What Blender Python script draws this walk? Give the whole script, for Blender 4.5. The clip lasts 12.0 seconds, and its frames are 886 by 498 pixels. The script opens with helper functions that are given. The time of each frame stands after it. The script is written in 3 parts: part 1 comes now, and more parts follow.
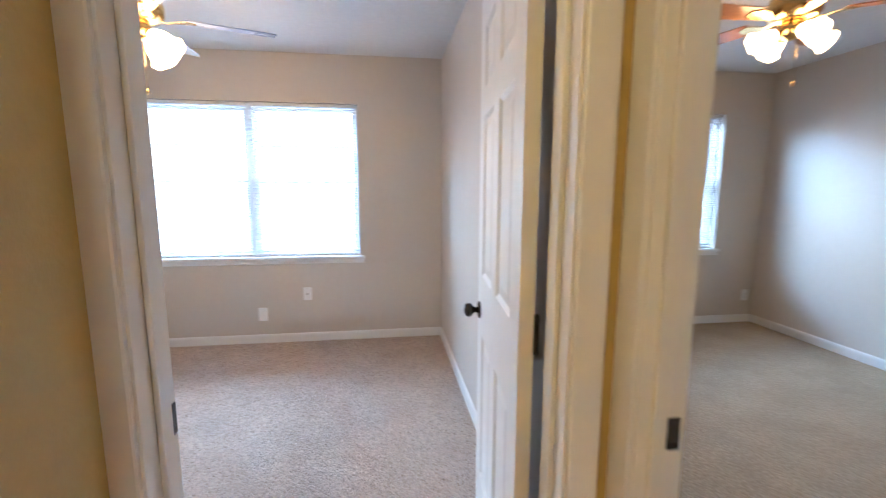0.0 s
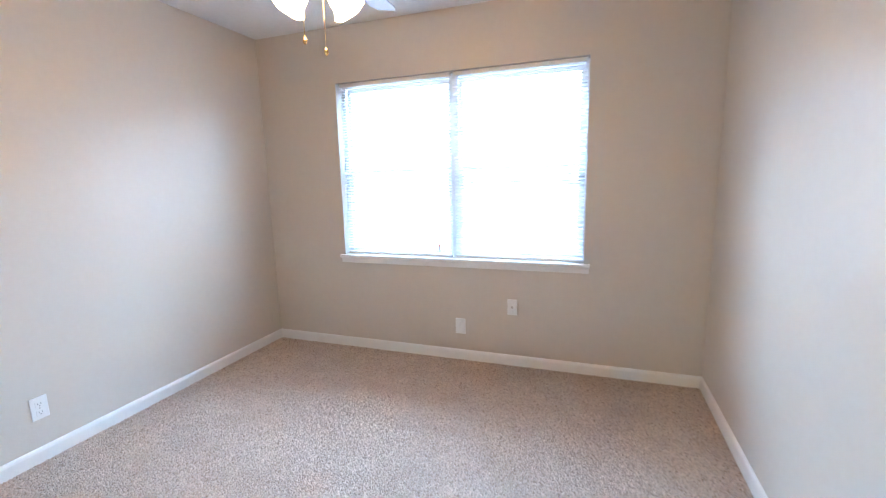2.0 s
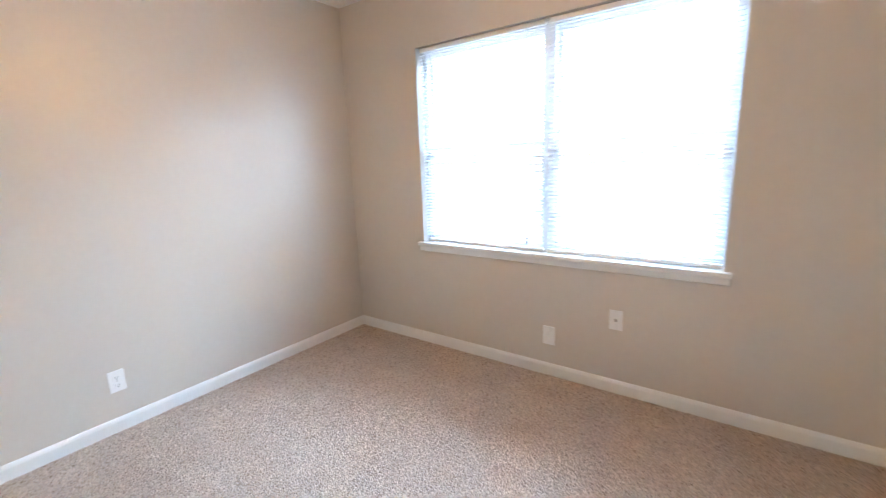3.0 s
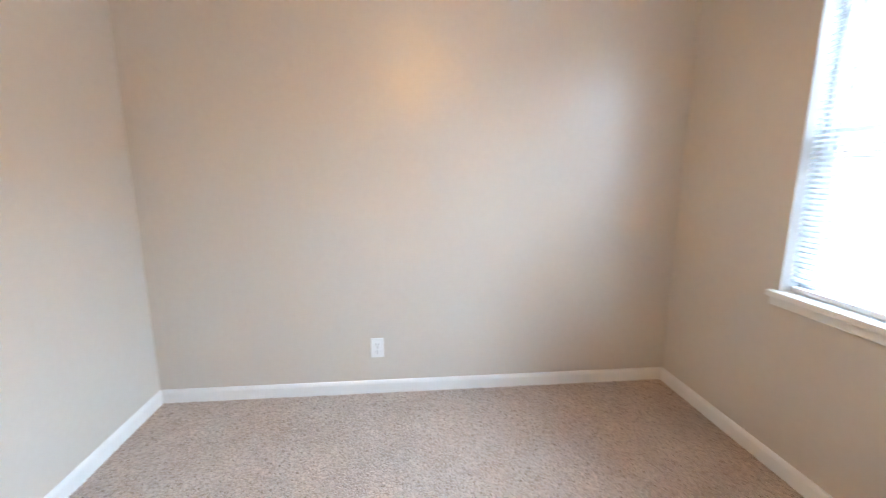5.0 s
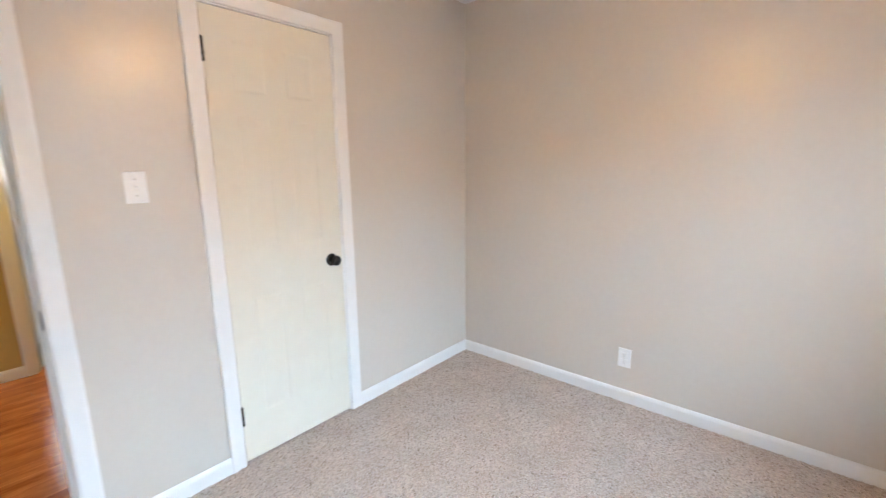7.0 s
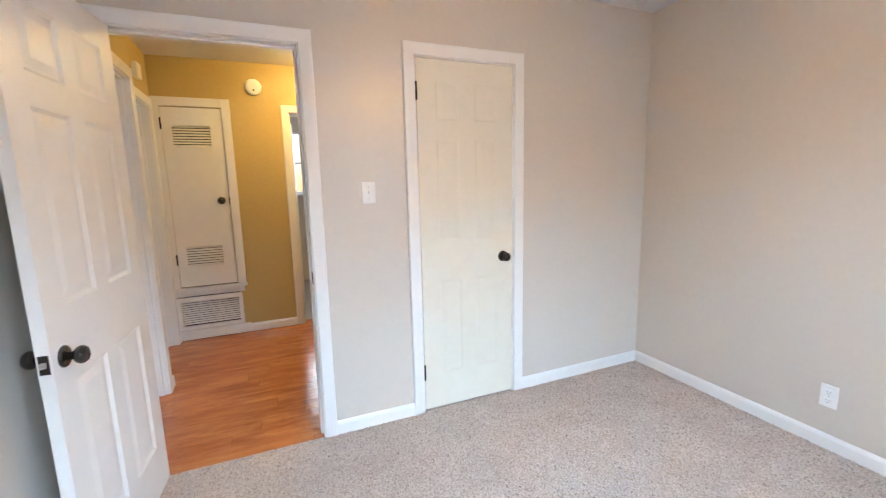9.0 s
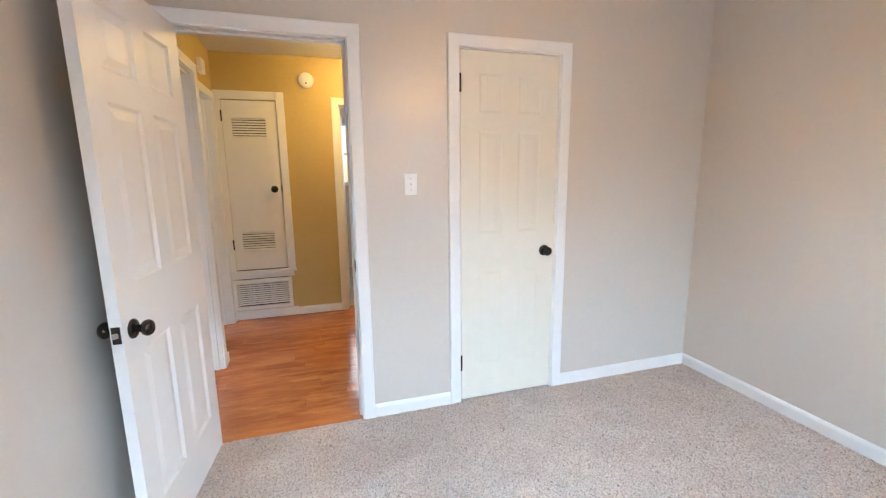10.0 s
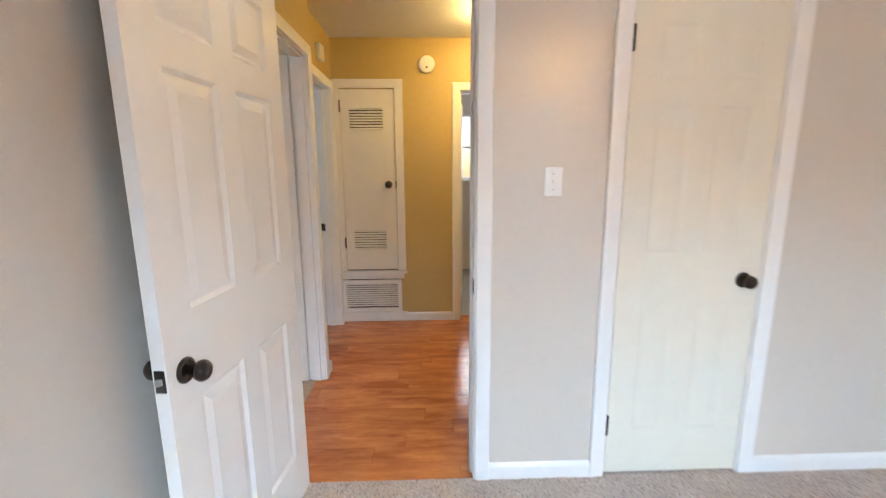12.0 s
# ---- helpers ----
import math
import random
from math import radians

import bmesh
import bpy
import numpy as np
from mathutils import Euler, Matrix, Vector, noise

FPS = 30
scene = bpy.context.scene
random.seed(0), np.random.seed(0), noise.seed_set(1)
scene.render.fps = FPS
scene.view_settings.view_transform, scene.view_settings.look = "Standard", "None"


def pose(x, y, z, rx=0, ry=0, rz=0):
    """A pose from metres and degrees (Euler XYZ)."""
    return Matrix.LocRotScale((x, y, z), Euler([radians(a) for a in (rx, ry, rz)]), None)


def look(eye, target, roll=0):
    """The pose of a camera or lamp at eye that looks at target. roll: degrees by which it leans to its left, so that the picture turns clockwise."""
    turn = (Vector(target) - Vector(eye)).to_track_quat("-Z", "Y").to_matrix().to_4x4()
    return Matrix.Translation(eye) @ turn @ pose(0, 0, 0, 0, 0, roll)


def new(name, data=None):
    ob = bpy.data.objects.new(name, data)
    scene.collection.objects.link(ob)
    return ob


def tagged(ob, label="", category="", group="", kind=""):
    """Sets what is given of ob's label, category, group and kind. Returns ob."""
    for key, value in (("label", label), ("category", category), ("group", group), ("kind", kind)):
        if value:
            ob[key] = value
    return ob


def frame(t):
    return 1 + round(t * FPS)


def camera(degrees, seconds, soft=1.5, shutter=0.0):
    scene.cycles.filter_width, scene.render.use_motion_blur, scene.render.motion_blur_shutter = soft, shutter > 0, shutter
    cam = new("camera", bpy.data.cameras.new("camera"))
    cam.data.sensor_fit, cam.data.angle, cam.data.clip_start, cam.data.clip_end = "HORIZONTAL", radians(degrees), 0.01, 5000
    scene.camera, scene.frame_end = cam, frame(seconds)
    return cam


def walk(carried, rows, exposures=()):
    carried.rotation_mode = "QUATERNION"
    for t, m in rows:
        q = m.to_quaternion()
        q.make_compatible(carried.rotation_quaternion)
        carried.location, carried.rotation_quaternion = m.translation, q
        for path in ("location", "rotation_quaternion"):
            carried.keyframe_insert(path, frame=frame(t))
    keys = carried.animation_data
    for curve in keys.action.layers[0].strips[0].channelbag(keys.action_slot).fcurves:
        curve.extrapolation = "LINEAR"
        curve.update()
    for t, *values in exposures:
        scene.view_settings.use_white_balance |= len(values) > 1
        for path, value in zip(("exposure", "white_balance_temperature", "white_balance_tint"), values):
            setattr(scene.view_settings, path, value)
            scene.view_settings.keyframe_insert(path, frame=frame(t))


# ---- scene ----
cam = camera(92.8, 12.0, soft=1.1, shutter=0.5)
PATH = [
    (0, (2.712, -0.867, 1.345), (2.98, 1.095, 1.063), 0.1),
    (0.5, (2.768, -0.688, 1.367), (2.657, 1.287, 1.069), -1.2),
    (1, (2.771, -0.472, 1.342), (2.41, 1.463, 0.99), -1.0),
    (1.5, (2.715, -0.205, 1.331), (2.163, 1.688, 0.999), -1.5),
    (2, (2.526, 0.03, 1.332), (1.867, 1.889, 1.004), -1.4),
    (2.5, (2.57, 0.317, 1.326), (1.684, 2.072, 0.958), -2.4),
    (4.5, (2.396, 1.155, 1.272), (0.54, 1.768, 0.854), 1.0),
    (5, (2.244, 1.32, 1.263), (0.29, 1.512, 0.885), 0.1),
    (5.5, (2.212, 1.424, 1.325), (0.263, 1.192, 0.944), -0.7),
    (6, (2.254, 1.651, 1.357), (0.417, 0.954, 0.981), -0.6),
    (6.5, (2.381, 1.799, 1.354), (0.692, 0.786, 1.003), -1.0),
    (7, (2.425, 1.873, 1.371), (0.937, 0.591, 0.995), -0.7),
    (7.5, (2.466, 2.029, 1.384), (1.184, 0.535, 1.034), -1.5),
    (9.5, (2.498, 2.225, 1.361), (1.84, 0.365, 1.031), -1.0),
    (10, (2.478, 2.239, 1.369), (1.905, 0.355, 1.017), -0.7),
    (10.5, (2.479, 2.2, 1.361), (1.975, 0.3, 0.992), -0.2),
    (11, (2.475, 2.107, 1.343), (2.077, 0.182, 0.972), -0.1),
    (11.5, (2.472, 1.909, 1.352), (2.216, -0.038, 0.971), -0.3),
    (12, (2.46, 1.673, 1.362), (2.402, -0.293, 0.996), -0.4),
]
walk(cam, [(t, look(eye, target, roll)) for t, eye, target, roll in PATH], [(0, 0.38, 5650, 9), (0.7, 0.39, 5600, 9), (1.5, 0.46, 5650, 8), (2.7, 0.44, 6150, 9), (4.5, 0.42, 6550, 9), (7.0, 0.28, 6700, 10), (9.5, 0.31, 6500, 10), (12, 0.24, 6600, 10)])

# ---- plan, in metres ----
W, D, H = 3.21, 2.88, 2.44          # bedroom
T = 0.12                            # inner wall thickness
HE, HS, HW = 3.17, -2.065, 0.60     # hall: east face, south face, west face
HJ = 3.27                           # hall: east face beyond the jog at y -1.08
BE, BS = 6.42, -1.50                # second bedroom: east and south faces
WX0, WX1, WZ0, WZ1 = 0.697, 2.490, 0.760, 2.050   # window opening
VX0, VX1 = 4.55, 5.94               # second bedroom's window
EN0, EN1, ENH = 2.278, 3.066, 2.025  # entry opening
CL0, CL1 = 1.080, 1.698             # closet opening
B20, B21 = -0.955, -0.186            # second bedroom's door, along the hall's east wall
BT0, BT1 = -1.97, -1.33             # bathroom's door, along the same wall
SD0, SD1 = 1.43, 2.20               # south room's door

# ---- world and light ----
world = bpy.data.worlds.new("world")
scene.world = world
world.use_nodes = True
wn = world.node_tree.nodes
sky = wn.new("ShaderNodeTexSky")
sky.sky_type, sky.sun_disc = "NISHITA", False
sky.sun_elevation, sky.sun_rotation = radians(40), radians(200)
wn["Background"].inputs[1].default_value = 0.1
world.node_tree.links.new(sky.outputs[0], wn["Background"].inputs[0])


def area(name, m, sx, sy, watts, colour):
    data = bpy.data.lights.new(name, "AREA")
    data.shape, data.size, data.size_y, data.energy, data.color = "RECTANGLE", sx, sy, watts, colour
    ob = new(name, data)
    ob.matrix_world = m
    return ob


DAY = (0.44, 0.69, 1.0)
# the bright sky over the garden, facing down through the window openings
area("daylight", look((1.2, D + 2.1, 3.35), (1.5, D, 1.2)), 4.4, 2.2, 1100, DAY)
area("daylight_second", look((5.5, D + 2.1, 3.3), (5.5, D, 1.2)), 3.0, 2.2, 220, DAY)
# added lamp for an unseen bathroom window; the wall behind has no opening
area("daylight_bath", pose(4.95, -1.85, 1.5, 90, 0, 90), 0.6, 0.9, 18, DAY)
area("daylight_south", pose(1.735, -4.16, 1.66, 90, 0, 0), 0.74, 0.80, 16, (0.8, 0.9, 1.0))


# ---- materials ----
def ramp_mix(nt, fac, a, b):
    mix = nt.nodes.new("ShaderNodeMix")
    mix.data_type = "RGBA"
    nt.links.new(fac, mix.inputs["Factor"])
    for k, v in (("A", a), ("B", b)):
        sock = [q for q in mix.inputs if q.name == k and q.type == "RGBA"][0]
        if isinstance(v, tuple):
            sock.default_value = (*v, 1)
        else:
            nt.links.new(v, sock)
    return [q for q in mix.outputs if q.type == "RGBA"][0]


def noise_tex(nt, coord, scale, detail=3.0, rough=0.55, stretch=(1, 1, 1)):
    mp = nt.nodes.new("ShaderNodeMapping")
    mp.inputs["Scale"].default_value = stretch
    nt.links.new(coord, mp.inputs["Vector"])
    n = nt.nodes.new("ShaderNodeTexNoise")
    n.inputs["Scale"].default_value, n.inputs["Detail"].default_value, n.inputs["Roughness"].default_value = scale, detail, rough
    nt.links.new(mp.outputs[0], n.inputs["Vector"])
    return n.outputs["Fac"]


def spread(nt, fac, lo, hi):
    r = nt.nodes.new("ShaderNodeMapRange")
    r.inputs["From Min"].default_value, r.inputs["From Max"].default_value = lo, hi
    nt.links.new(fac, r.inputs["Value"])
    return r.outputs[0]


def base_mat(name):
    m = bpy.data.materials.new(name)
    m.use_nodes = True
    nt = m.node_tree
    bs = nt.nodes["Principled BSDF"]
    pos = nt.nodes.new("ShaderNodeNewGeometry").outputs["Position"]
    return m, nt, bs, pos


def surface(name, a, b, rough=0.5, grain=40.0, stain=1.5, bump=0.1, bump_scale=200.0, dist=0.001, metal=0.0, spec=0.5, stain_mix=0.35):
    """A plain surface with colour varied at two scales, a little uneven gloss and fine relief."""
    m, nt, bs, pos = base_mat(name)
    fine = spread(nt, noise_tex(nt, pos, grain, 4), 0.3, 0.7)
    coarse = spread(nt, noise_tex(nt, pos, stain, 3), 0.35, 0.7)
    c1 = ramp_mix(nt, fine, a, b)
    mid = tuple(x * 0.93 for x in b)
    lo = nt.nodes.new("ShaderNodeMath")
    lo.operation = "MULTIPLY"
    lo.inputs[1].default_value = stain_mix
    nt.links.new(coarse, lo.inputs[0])
    nt.links.new(ramp_mix(nt, lo.outputs[0], c1, mid), bs.inputs["Base Color"])
    rr = nt.nodes.new("ShaderNodeMapRange")
    rr.inputs["To Min"].default_value, rr.inputs["To Max"].default_value = rough - 0.05, min(1, rough + 0.08)
    nt.links.new(coarse, rr.inputs["Value"])
    nt.links.new(rr.outputs[0], bs.inputs["Roughness"])
    bs.inputs["Metallic"].default_value = metal
    bs.inputs["Specular IOR Level"].default_value = spec
    if bump:
        bp = nt.nodes.new("ShaderNodeBump")
        bp.inputs["Strength"].default_value, bp.inputs["Distance"].default_value = bump, dist
        nt.links.new(noise_tex(nt, pos, bump_scale, 3), bp.inputs["Height"])
        nt.links.new(bp.outputs[0], bs.inputs["Normal"])
    return m


M_WALL = surface("greige_wall_paint", (0.60, 0.545, 0.475), (0.585, 0.525, 0.455), 0.34, 30, 0.8, 0.25, 90, 0.0015, spec=0.6)
M_HALL = surface("gold_tan_wall_paint", (0.52, 0.385, 0.150), (0.49, 0.36, 0.135), 0.45, 30, 1.0, 0.35, 90, 0.002, spec=0.35)
M_CEIL = surface("white_ceiling_texture", (0.78, 0.78, 0.78), (0.74, 0.74, 0.74), 0.9, 25, 0.7, 0.8, 70, 0.004, spec=0.1)
M_TRIM = surface("white_trim_paint", (0.80, 0.79, 0.77), (0.77, 0.76, 0.735), 0.33, 14, 1.2, 0.15, 35, 0.001)
M_DOOR = surface("white_door_paint", (0.79, 0.775, 0.745), (0.76, 0.745, 0.71), 0.45, 12, 1.6, 0.2, 60, 0.001)
M_CREAM = surface("cream_door_paint", (0.73, 0.69, 0.585), (0.705, 0.66, 0.555), 0.36, 12, 1.6, 0.2, 60, 0.001)
M_BRONZE = surface("oil_rubbed_bronze", (0.010, 0.008, 0.007), (0.020, 0.014, 0.011), 0.16, 90, 9, 0.03, 200, 0.0003, metal=0.15, spec=0.6)
M_STEEL = surface("brushed_steel", (0.55, 0.53, 0.50), (0.42, 0.40, 0.37), 0.3, 120, 9, 0.05, 300, 0.0003, metal=1.0)
M_BRASS = surface("polished_brass", (0.78, 0.55, 0.24), (0.66, 0.44, 0.17), 0.2, 60, 7, 0.03, 150, 0.0003, metal=1.0)
M_PLATE = surface("white_plastic", (0.82, 0.82, 0.81), (0.80, 0.80, 0.79), 0.3, 50, 6, 0, 1, 0.001)
# near-black for slots, holes and a button; also paints the shade behind vents
M_DARK = surface("dark_slot_and_shade", (0.03, 0.03, 0.03), (0.05, 0.05, 0.05), 0.6, 50, 6, 0)
M_VINYL = surface("white_window_vinyl", (0.80, 0.80, 0.80), (0.76, 0.76, 0.77), 0.35, 30, 3, 0.05, 90, 0.0005)
# blade colour carries the blue of reflected sky
M_BLADE = surface("sky_tinted_fan_blade", (0.40, 0.46, 0.64), (0.33, 0.39, 0.56), 0.25, 8, 4, 0.05, 60, 0.0005)
M_OUT = surface("outer_wall_render", (0.5, 0.48, 0.45), (0.44, 0.42, 0.4), 0.8, 20, 1, 0.3, 60, 0.002)
M_GREY = surface("closet_grey", (0.30, 0.28, 0.25), (0.27, 0.25, 0.22), 0.6, 30, 1, 0.2, 90, 0.001)


def carpet_mat():
    m, nt, bs, pos = base_mat("beige_frieze_carpet")
    vor = nt.nodes.new("ShaderNodeTexVoronoi")
    vor.inputs["Scale"].default_value = 190
    warp = nt.nodes.new("ShaderNodeVectorMath")
    warp.operation = "MULTIPLY_ADD"
    nz = nt.nodes.new("ShaderNodeTexNoise")
    nz.inputs["Scale"].default_value = 60
    nt.links.new(pos, nz.inputs["Vector"])
    warp.inputs[1].default_value = (0.016, 0.016, 0.016)
    nt.links.new(nz.outputs["Color"], warp.inputs[0])
    nt.links.new(pos, warp.inputs[2])
    nt.links.new(warp.outputs[0], vor.inputs["Vector"])
    tuft = nt.nodes.new("ShaderNodeSeparateColor")
    nt.links.new(vor.outputs["Color"], tuft.inputs[0])
    c = ramp_mix(nt, tuft.outputs[1], (0.54, 0.455, 0.395), (0.80, 0.70, 0.625))
    c = ramp_mix(nt, spread(nt, tuft.outputs[0], 0.12, 0.34), (0.41, 0.325, 0.265), c)
    fleck = spread(nt, noise_tex(nt, pos, 230, 2, 0.6), 0.32, 0.55)
    c = ramp_mix(nt, fleck, ramp_mix(nt, tuft.outputs[2], (0.46, 0.37, 0.30), c), c)
    lay = spread(nt, noise_tex(nt, pos, 5.5, 5, 0.65), 0.42, 0.72)
    sc = nt.nodes.new("ShaderNodeMath")
    sc.operation = "MULTIPLY"
    sc.inputs[1].default_value = 0.45
    nt.links.new(lay, sc.inputs[0])
    c = ramp_mix(nt, sc.outputs[0], c, (0.43, 0.34, 0.275))
    nt.links.new(c, bs.inputs["Base Color"])
    bs.inputs["Roughness"].default_value = 0.95
    bs.inputs["Specular IOR Level"].default_value = 0.1
    bs.inputs["Sheen Weight"].default_value = 0.15
    bp = nt.nodes.new("ShaderNodeBump")
    bp.inputs["Strength"].default_value, bp.inputs["Distance"].default_value = 1.0, 0.009
    inv = spread(nt, vor.outputs["Distance"], 0.8, 0.0)
    add = nt.nodes.new("ShaderNodeMath")
    add.operation = "ADD"
    nt.links.new(inv, add.inputs[0])
    nt.links.new(noise_tex(nt, pos, 35, 3), add.inputs[1])
    nt.links.new(add.outputs[0], bp.inputs["Height"])
    nt.links.new(bp.outputs[0], bs.inputs["Normal"])
    return m


def laminate_mat():
    m, nt, bs, pos = base_mat("orange_oak_laminate")
    rnd = nt.nodes.new("ShaderNodeObjectInfo").outputs["Random"]
    comb = nt.nodes.new("ShaderNodeCombineXYZ")
    mul = nt.nodes.new("ShaderNodeMath")
    mul.operation = "MULTIPLY"
    mul.inputs[1].default_value = 37.0
    nt.links.new(rnd, mul.inputs[0])
    nt.links.new(mul.outputs[0], comb.inputs[0])
    nt.links.new(mul.outputs[0], comb.inputs[2])
    off = nt.nodes.new("ShaderNodeVectorMath")
    nt.links.new(pos, off.inputs[0])
    nt.links.new(comb.outputs[0], off.inputs[1])
    grain = spread(nt, noise_tex(nt, off.outputs[0], 3.2, 6, 0.66, (0.8, 3.6, 1)), 0.36, 0.64)
    fine = spread(nt, noise_tex(nt, off.outputs[0], 38, 5, 0.65, (0.3, 4, 1)), 0.45, 0.62)
    c = ramp_mix(nt, grain, (0.30, 0.082, 0.026), (0.64, 0.235, 0.080))
    half = nt.nodes.new("ShaderNodeMath")
    half.operation = "MULTIPLY"
    half.inputs[1].default_value = 0.32
    nt.links.new(fine, half.inputs[0])
    c = ramp_mix(nt, half.outputs[0], c, (0.27, 0.075, 0.022))
    tone = nt.nodes.new("ShaderNodeMapRange")
    tone.inputs["To Min"].default_value, tone.inputs["To Max"].default_value = 0.0, 0.4
    nt.links.new(rnd, tone.inputs["Value"])
    c = ramp_mix(nt, tone.outputs[0], c, (0.44, 0.150, 0.045))
    nt.links.new(c, bs.inputs["Base Color"])
    bs.inputs["Roughness"].default_value = 0.15
    bs.inputs["Specular IOR Level"].default_value = 0.5
    bp = nt.nodes.new("ShaderNodeBump")
    bp.inputs["Strength"].default_value, bp.inputs["Distance"].default_value = 0.12, 0.0006
    nt.links.new(fine, bp.inputs["Height"])
    nt.links.new(bp.outputs[0], bs.inputs["Normal"])
    return m


def wood_mat(name, a, b, rough):
    m, nt, bs, pos = base_mat(name)
    g = spread(nt, noise_tex(nt, pos, 14, 5, 0.6, (1, 4, 1)), 0.3, 0.7)
    nt.links.new(ramp_mix(nt, g, a, b), bs.inputs["Base Color"])
    bs.inputs["Roughness"].default_value = rough
    return m


def glass_mat():
    m, nt, bs, pos = base_mat("window_glass")
    bs.inputs["Base Color"].default_value = (0.97, 0.99, 0.98, 1)
    bs.inputs["Transmission Weight"].default_value = 1.0
    bs.inputs["Roughness"].default_value = 0.0
    bs.inputs["IOR"].default_value = 1.01
    return m


def glow_mat(name, colour, strength):
    m, nt, bs, pos = base_mat(name)
    bs.inputs["Base Color"].default_value = (0.85, 0.82, 0.76, 1)
    bs.inputs["Emission Color"].default_value = (*colour, 1)
    bs.inputs["Emission Strength"].default_value = strength
    bs.inputs["Roughness"].default_value = 0.3
    return m


def slat_mat():
    """White blind slats that let some daylight through."""
    m, nt, bs, pos = base_mat("white_blind_slat")
    n = spread(nt, noise_tex(nt, pos, 12, 3), 0.3, 0.7)
    c = ramp_mix(nt, n, (0.82, 0.83, 0.84), (0.78, 0.79, 0.80))
    nt.links.new(c, bs.inputs["Base Color"])
    bs.inputs["Roughness"].default_value = 0.4
    tr = nt.nodes.new("ShaderNodeBsdfTranslucent")
    tr.inputs[0].default_value = (0.85, 0.87, 0.9, 1)
    mix = nt.nodes.new("ShaderNodeMixShader")
    mix.inputs[0].default_value = 0.55
    nt.links.new(bs.outputs[0], mix.inputs[1])
    nt.links.new(tr.outputs[0], mix.inputs[2])
    nt.links.new(mix.outputs[0], nt.nodes["Material Output"].inputs[0])
    return m


M_CARPET = carpet_mat()
M_CARPET2 = surface("olive_beige_carpet", (0.62, 0.505, 0.365), (0.31, 0.245, 0.170), 0.95, 70, 4.0, 1.0, 170, 0.006, spec=0.1)


def pile_mat():
    """Twisted carpet yarn: every tuft has its own tone, and the lay of the pile shifts in patches."""
    m, nt, bs, pos = base_mat("frieze_pile_yarn")
    rnd = nt.nodes.new("ShaderNodeNewGeometry").outputs["Random Per Island"]
    c = ramp_mix(nt, rnd, (0.45, 0.358, 0.290), (0.73, 0.612, 0.524))
    dark = spread(nt, rnd, 0.0, 0.08)
    c = ramp_mix(nt, dark, (0.255, 0.189, 0.145), c)
    lay = spread(nt, noise_tex(nt, pos, 4.2, 5, 0.66), 0.40, 0.70)
    sc = nt.nodes.new("ShaderNodeMath")
    sc.operation = "MULTIPLY"
    sc.inputs[1].default_value = 0.52
    nt.links.new(lay, sc.inputs[0])
    c = ramp_mix(nt, sc.outputs[0], c, (0.39, 0.298, 0.233))
    nt.links.new(c, bs.inputs["Base Color"])
    bs.inputs["Roughness"].default_value = 0.9
    bs.inputs["Specular IOR Level"].default_value = 0.1
    return m


M_PILE = pile_mat()
M_LAM = laminate_mat()
M_WOODBLADE = wood_mat("oak_fan_blade", (0.36, 0.16, 0.06), (0.22, 0.09, 0.03), 0.3)
M_GLASS = glass_mat()
M_SHADE = glow_mat("lit_frosted_glass", (1.0, 0.60, 0.27), 27.0)
M_DOME = glow_mat("lit_opal_glass", (1.0, 0.67, 0.23), 95.0)
M_SLAT = slat_mat()
M_CORD = surface("white_cord", (0.7, 0.7, 0.7), (0.6, 0.6, 0.6), 0.8, 90, 9, 0)
M_RED = surface("red_plastic_tip", (0.4, 0.08, 0.06), (0.35, 0.07, 0.05), 0.5, 90, 9, 0)


# ---- mesh helpers ----
def add_box(bm, x0, x1, y0, y1, z0, z1, slots=None):
    v = [bm.verts.new(p) for p in ((x0, y0, z0), (x1, y0, z0), (x1, y1, z0), (x0, y1, z0), (x0, y0, z1), (x1, y0, z1), (x1, y1, z1), (x0, y1, z1))]
    # order of faces: bottom, top, south, east, north, west
    for k, q in enumerate(((3, 2, 1, 0), (4, 5, 6, 7), (0, 1, 5, 4), (1, 2, 6, 5), (2, 3, 7, 6), (3, 0, 4, 7))):
        f = bm.faces.new([v[j] for j in q])
        if slots:
            f.material_index = slots[k]
    return bm


def box(x0, x1, y0, y1, z0, z1):
    return add_box(bmesh.new(), x0, x1, y0, y1, z0, z1)


def add_lathe(bm, prof, m=None, n=24, smooth=True):
    """A turned body round local z from (radius, height) pairs, laid by the pose m."""
    m = m or Matrix()
    rings = []
    for r, h in prof:
        if r < 1e-5:
            rings.append([bm.verts.new(m @ Vector((0, 0, h)))])
        else:
            rings.append([bm.verts.new(m @ Vector((r * math.cos(2 * math.pi * k / n), r * math.sin(2 * math.pi * k / n), h))) for k in range(n)])
    for a, b in zip(rings, rings[1:]):
        for k in range(n):
            j = (k + 1) % n
            if len(a) == 1 and len(b) == 1:
                continue
            if len(a) == 1:
                f = bm.faces.new((a[0], b[j], b[k]))
            elif len(b) == 1:
                f = bm.faces.new((a[k], a[j], b[0]))
            else:
                f = bm.faces.new((a[k], a[j], b[j], b[k]))
            f.smooth = smooth
    return bm


def lathe(prof, m=None, n=24, smooth=True):
    return add_lathe(bmesh.new(), prof, m, n, smooth)


def sweep(prof, path_a, path_b):
    """A bar between two ends: profile points mapped by path_a and path_b to places."""
    bm = bmesh.new()
    a = [bm.verts.new(path_a(*p)) for p in prof]
    b = [bm.verts.new(path_b(*p)) for p in prof]
    n = len(prof)
    for k in range(n):
        bm.faces.new((a[k], a[(k + 1) % n], b[(k + 1) % n], b[k]))
    bm.faces.new(a[::-1])
    bm.faces.new(b)
    return bm


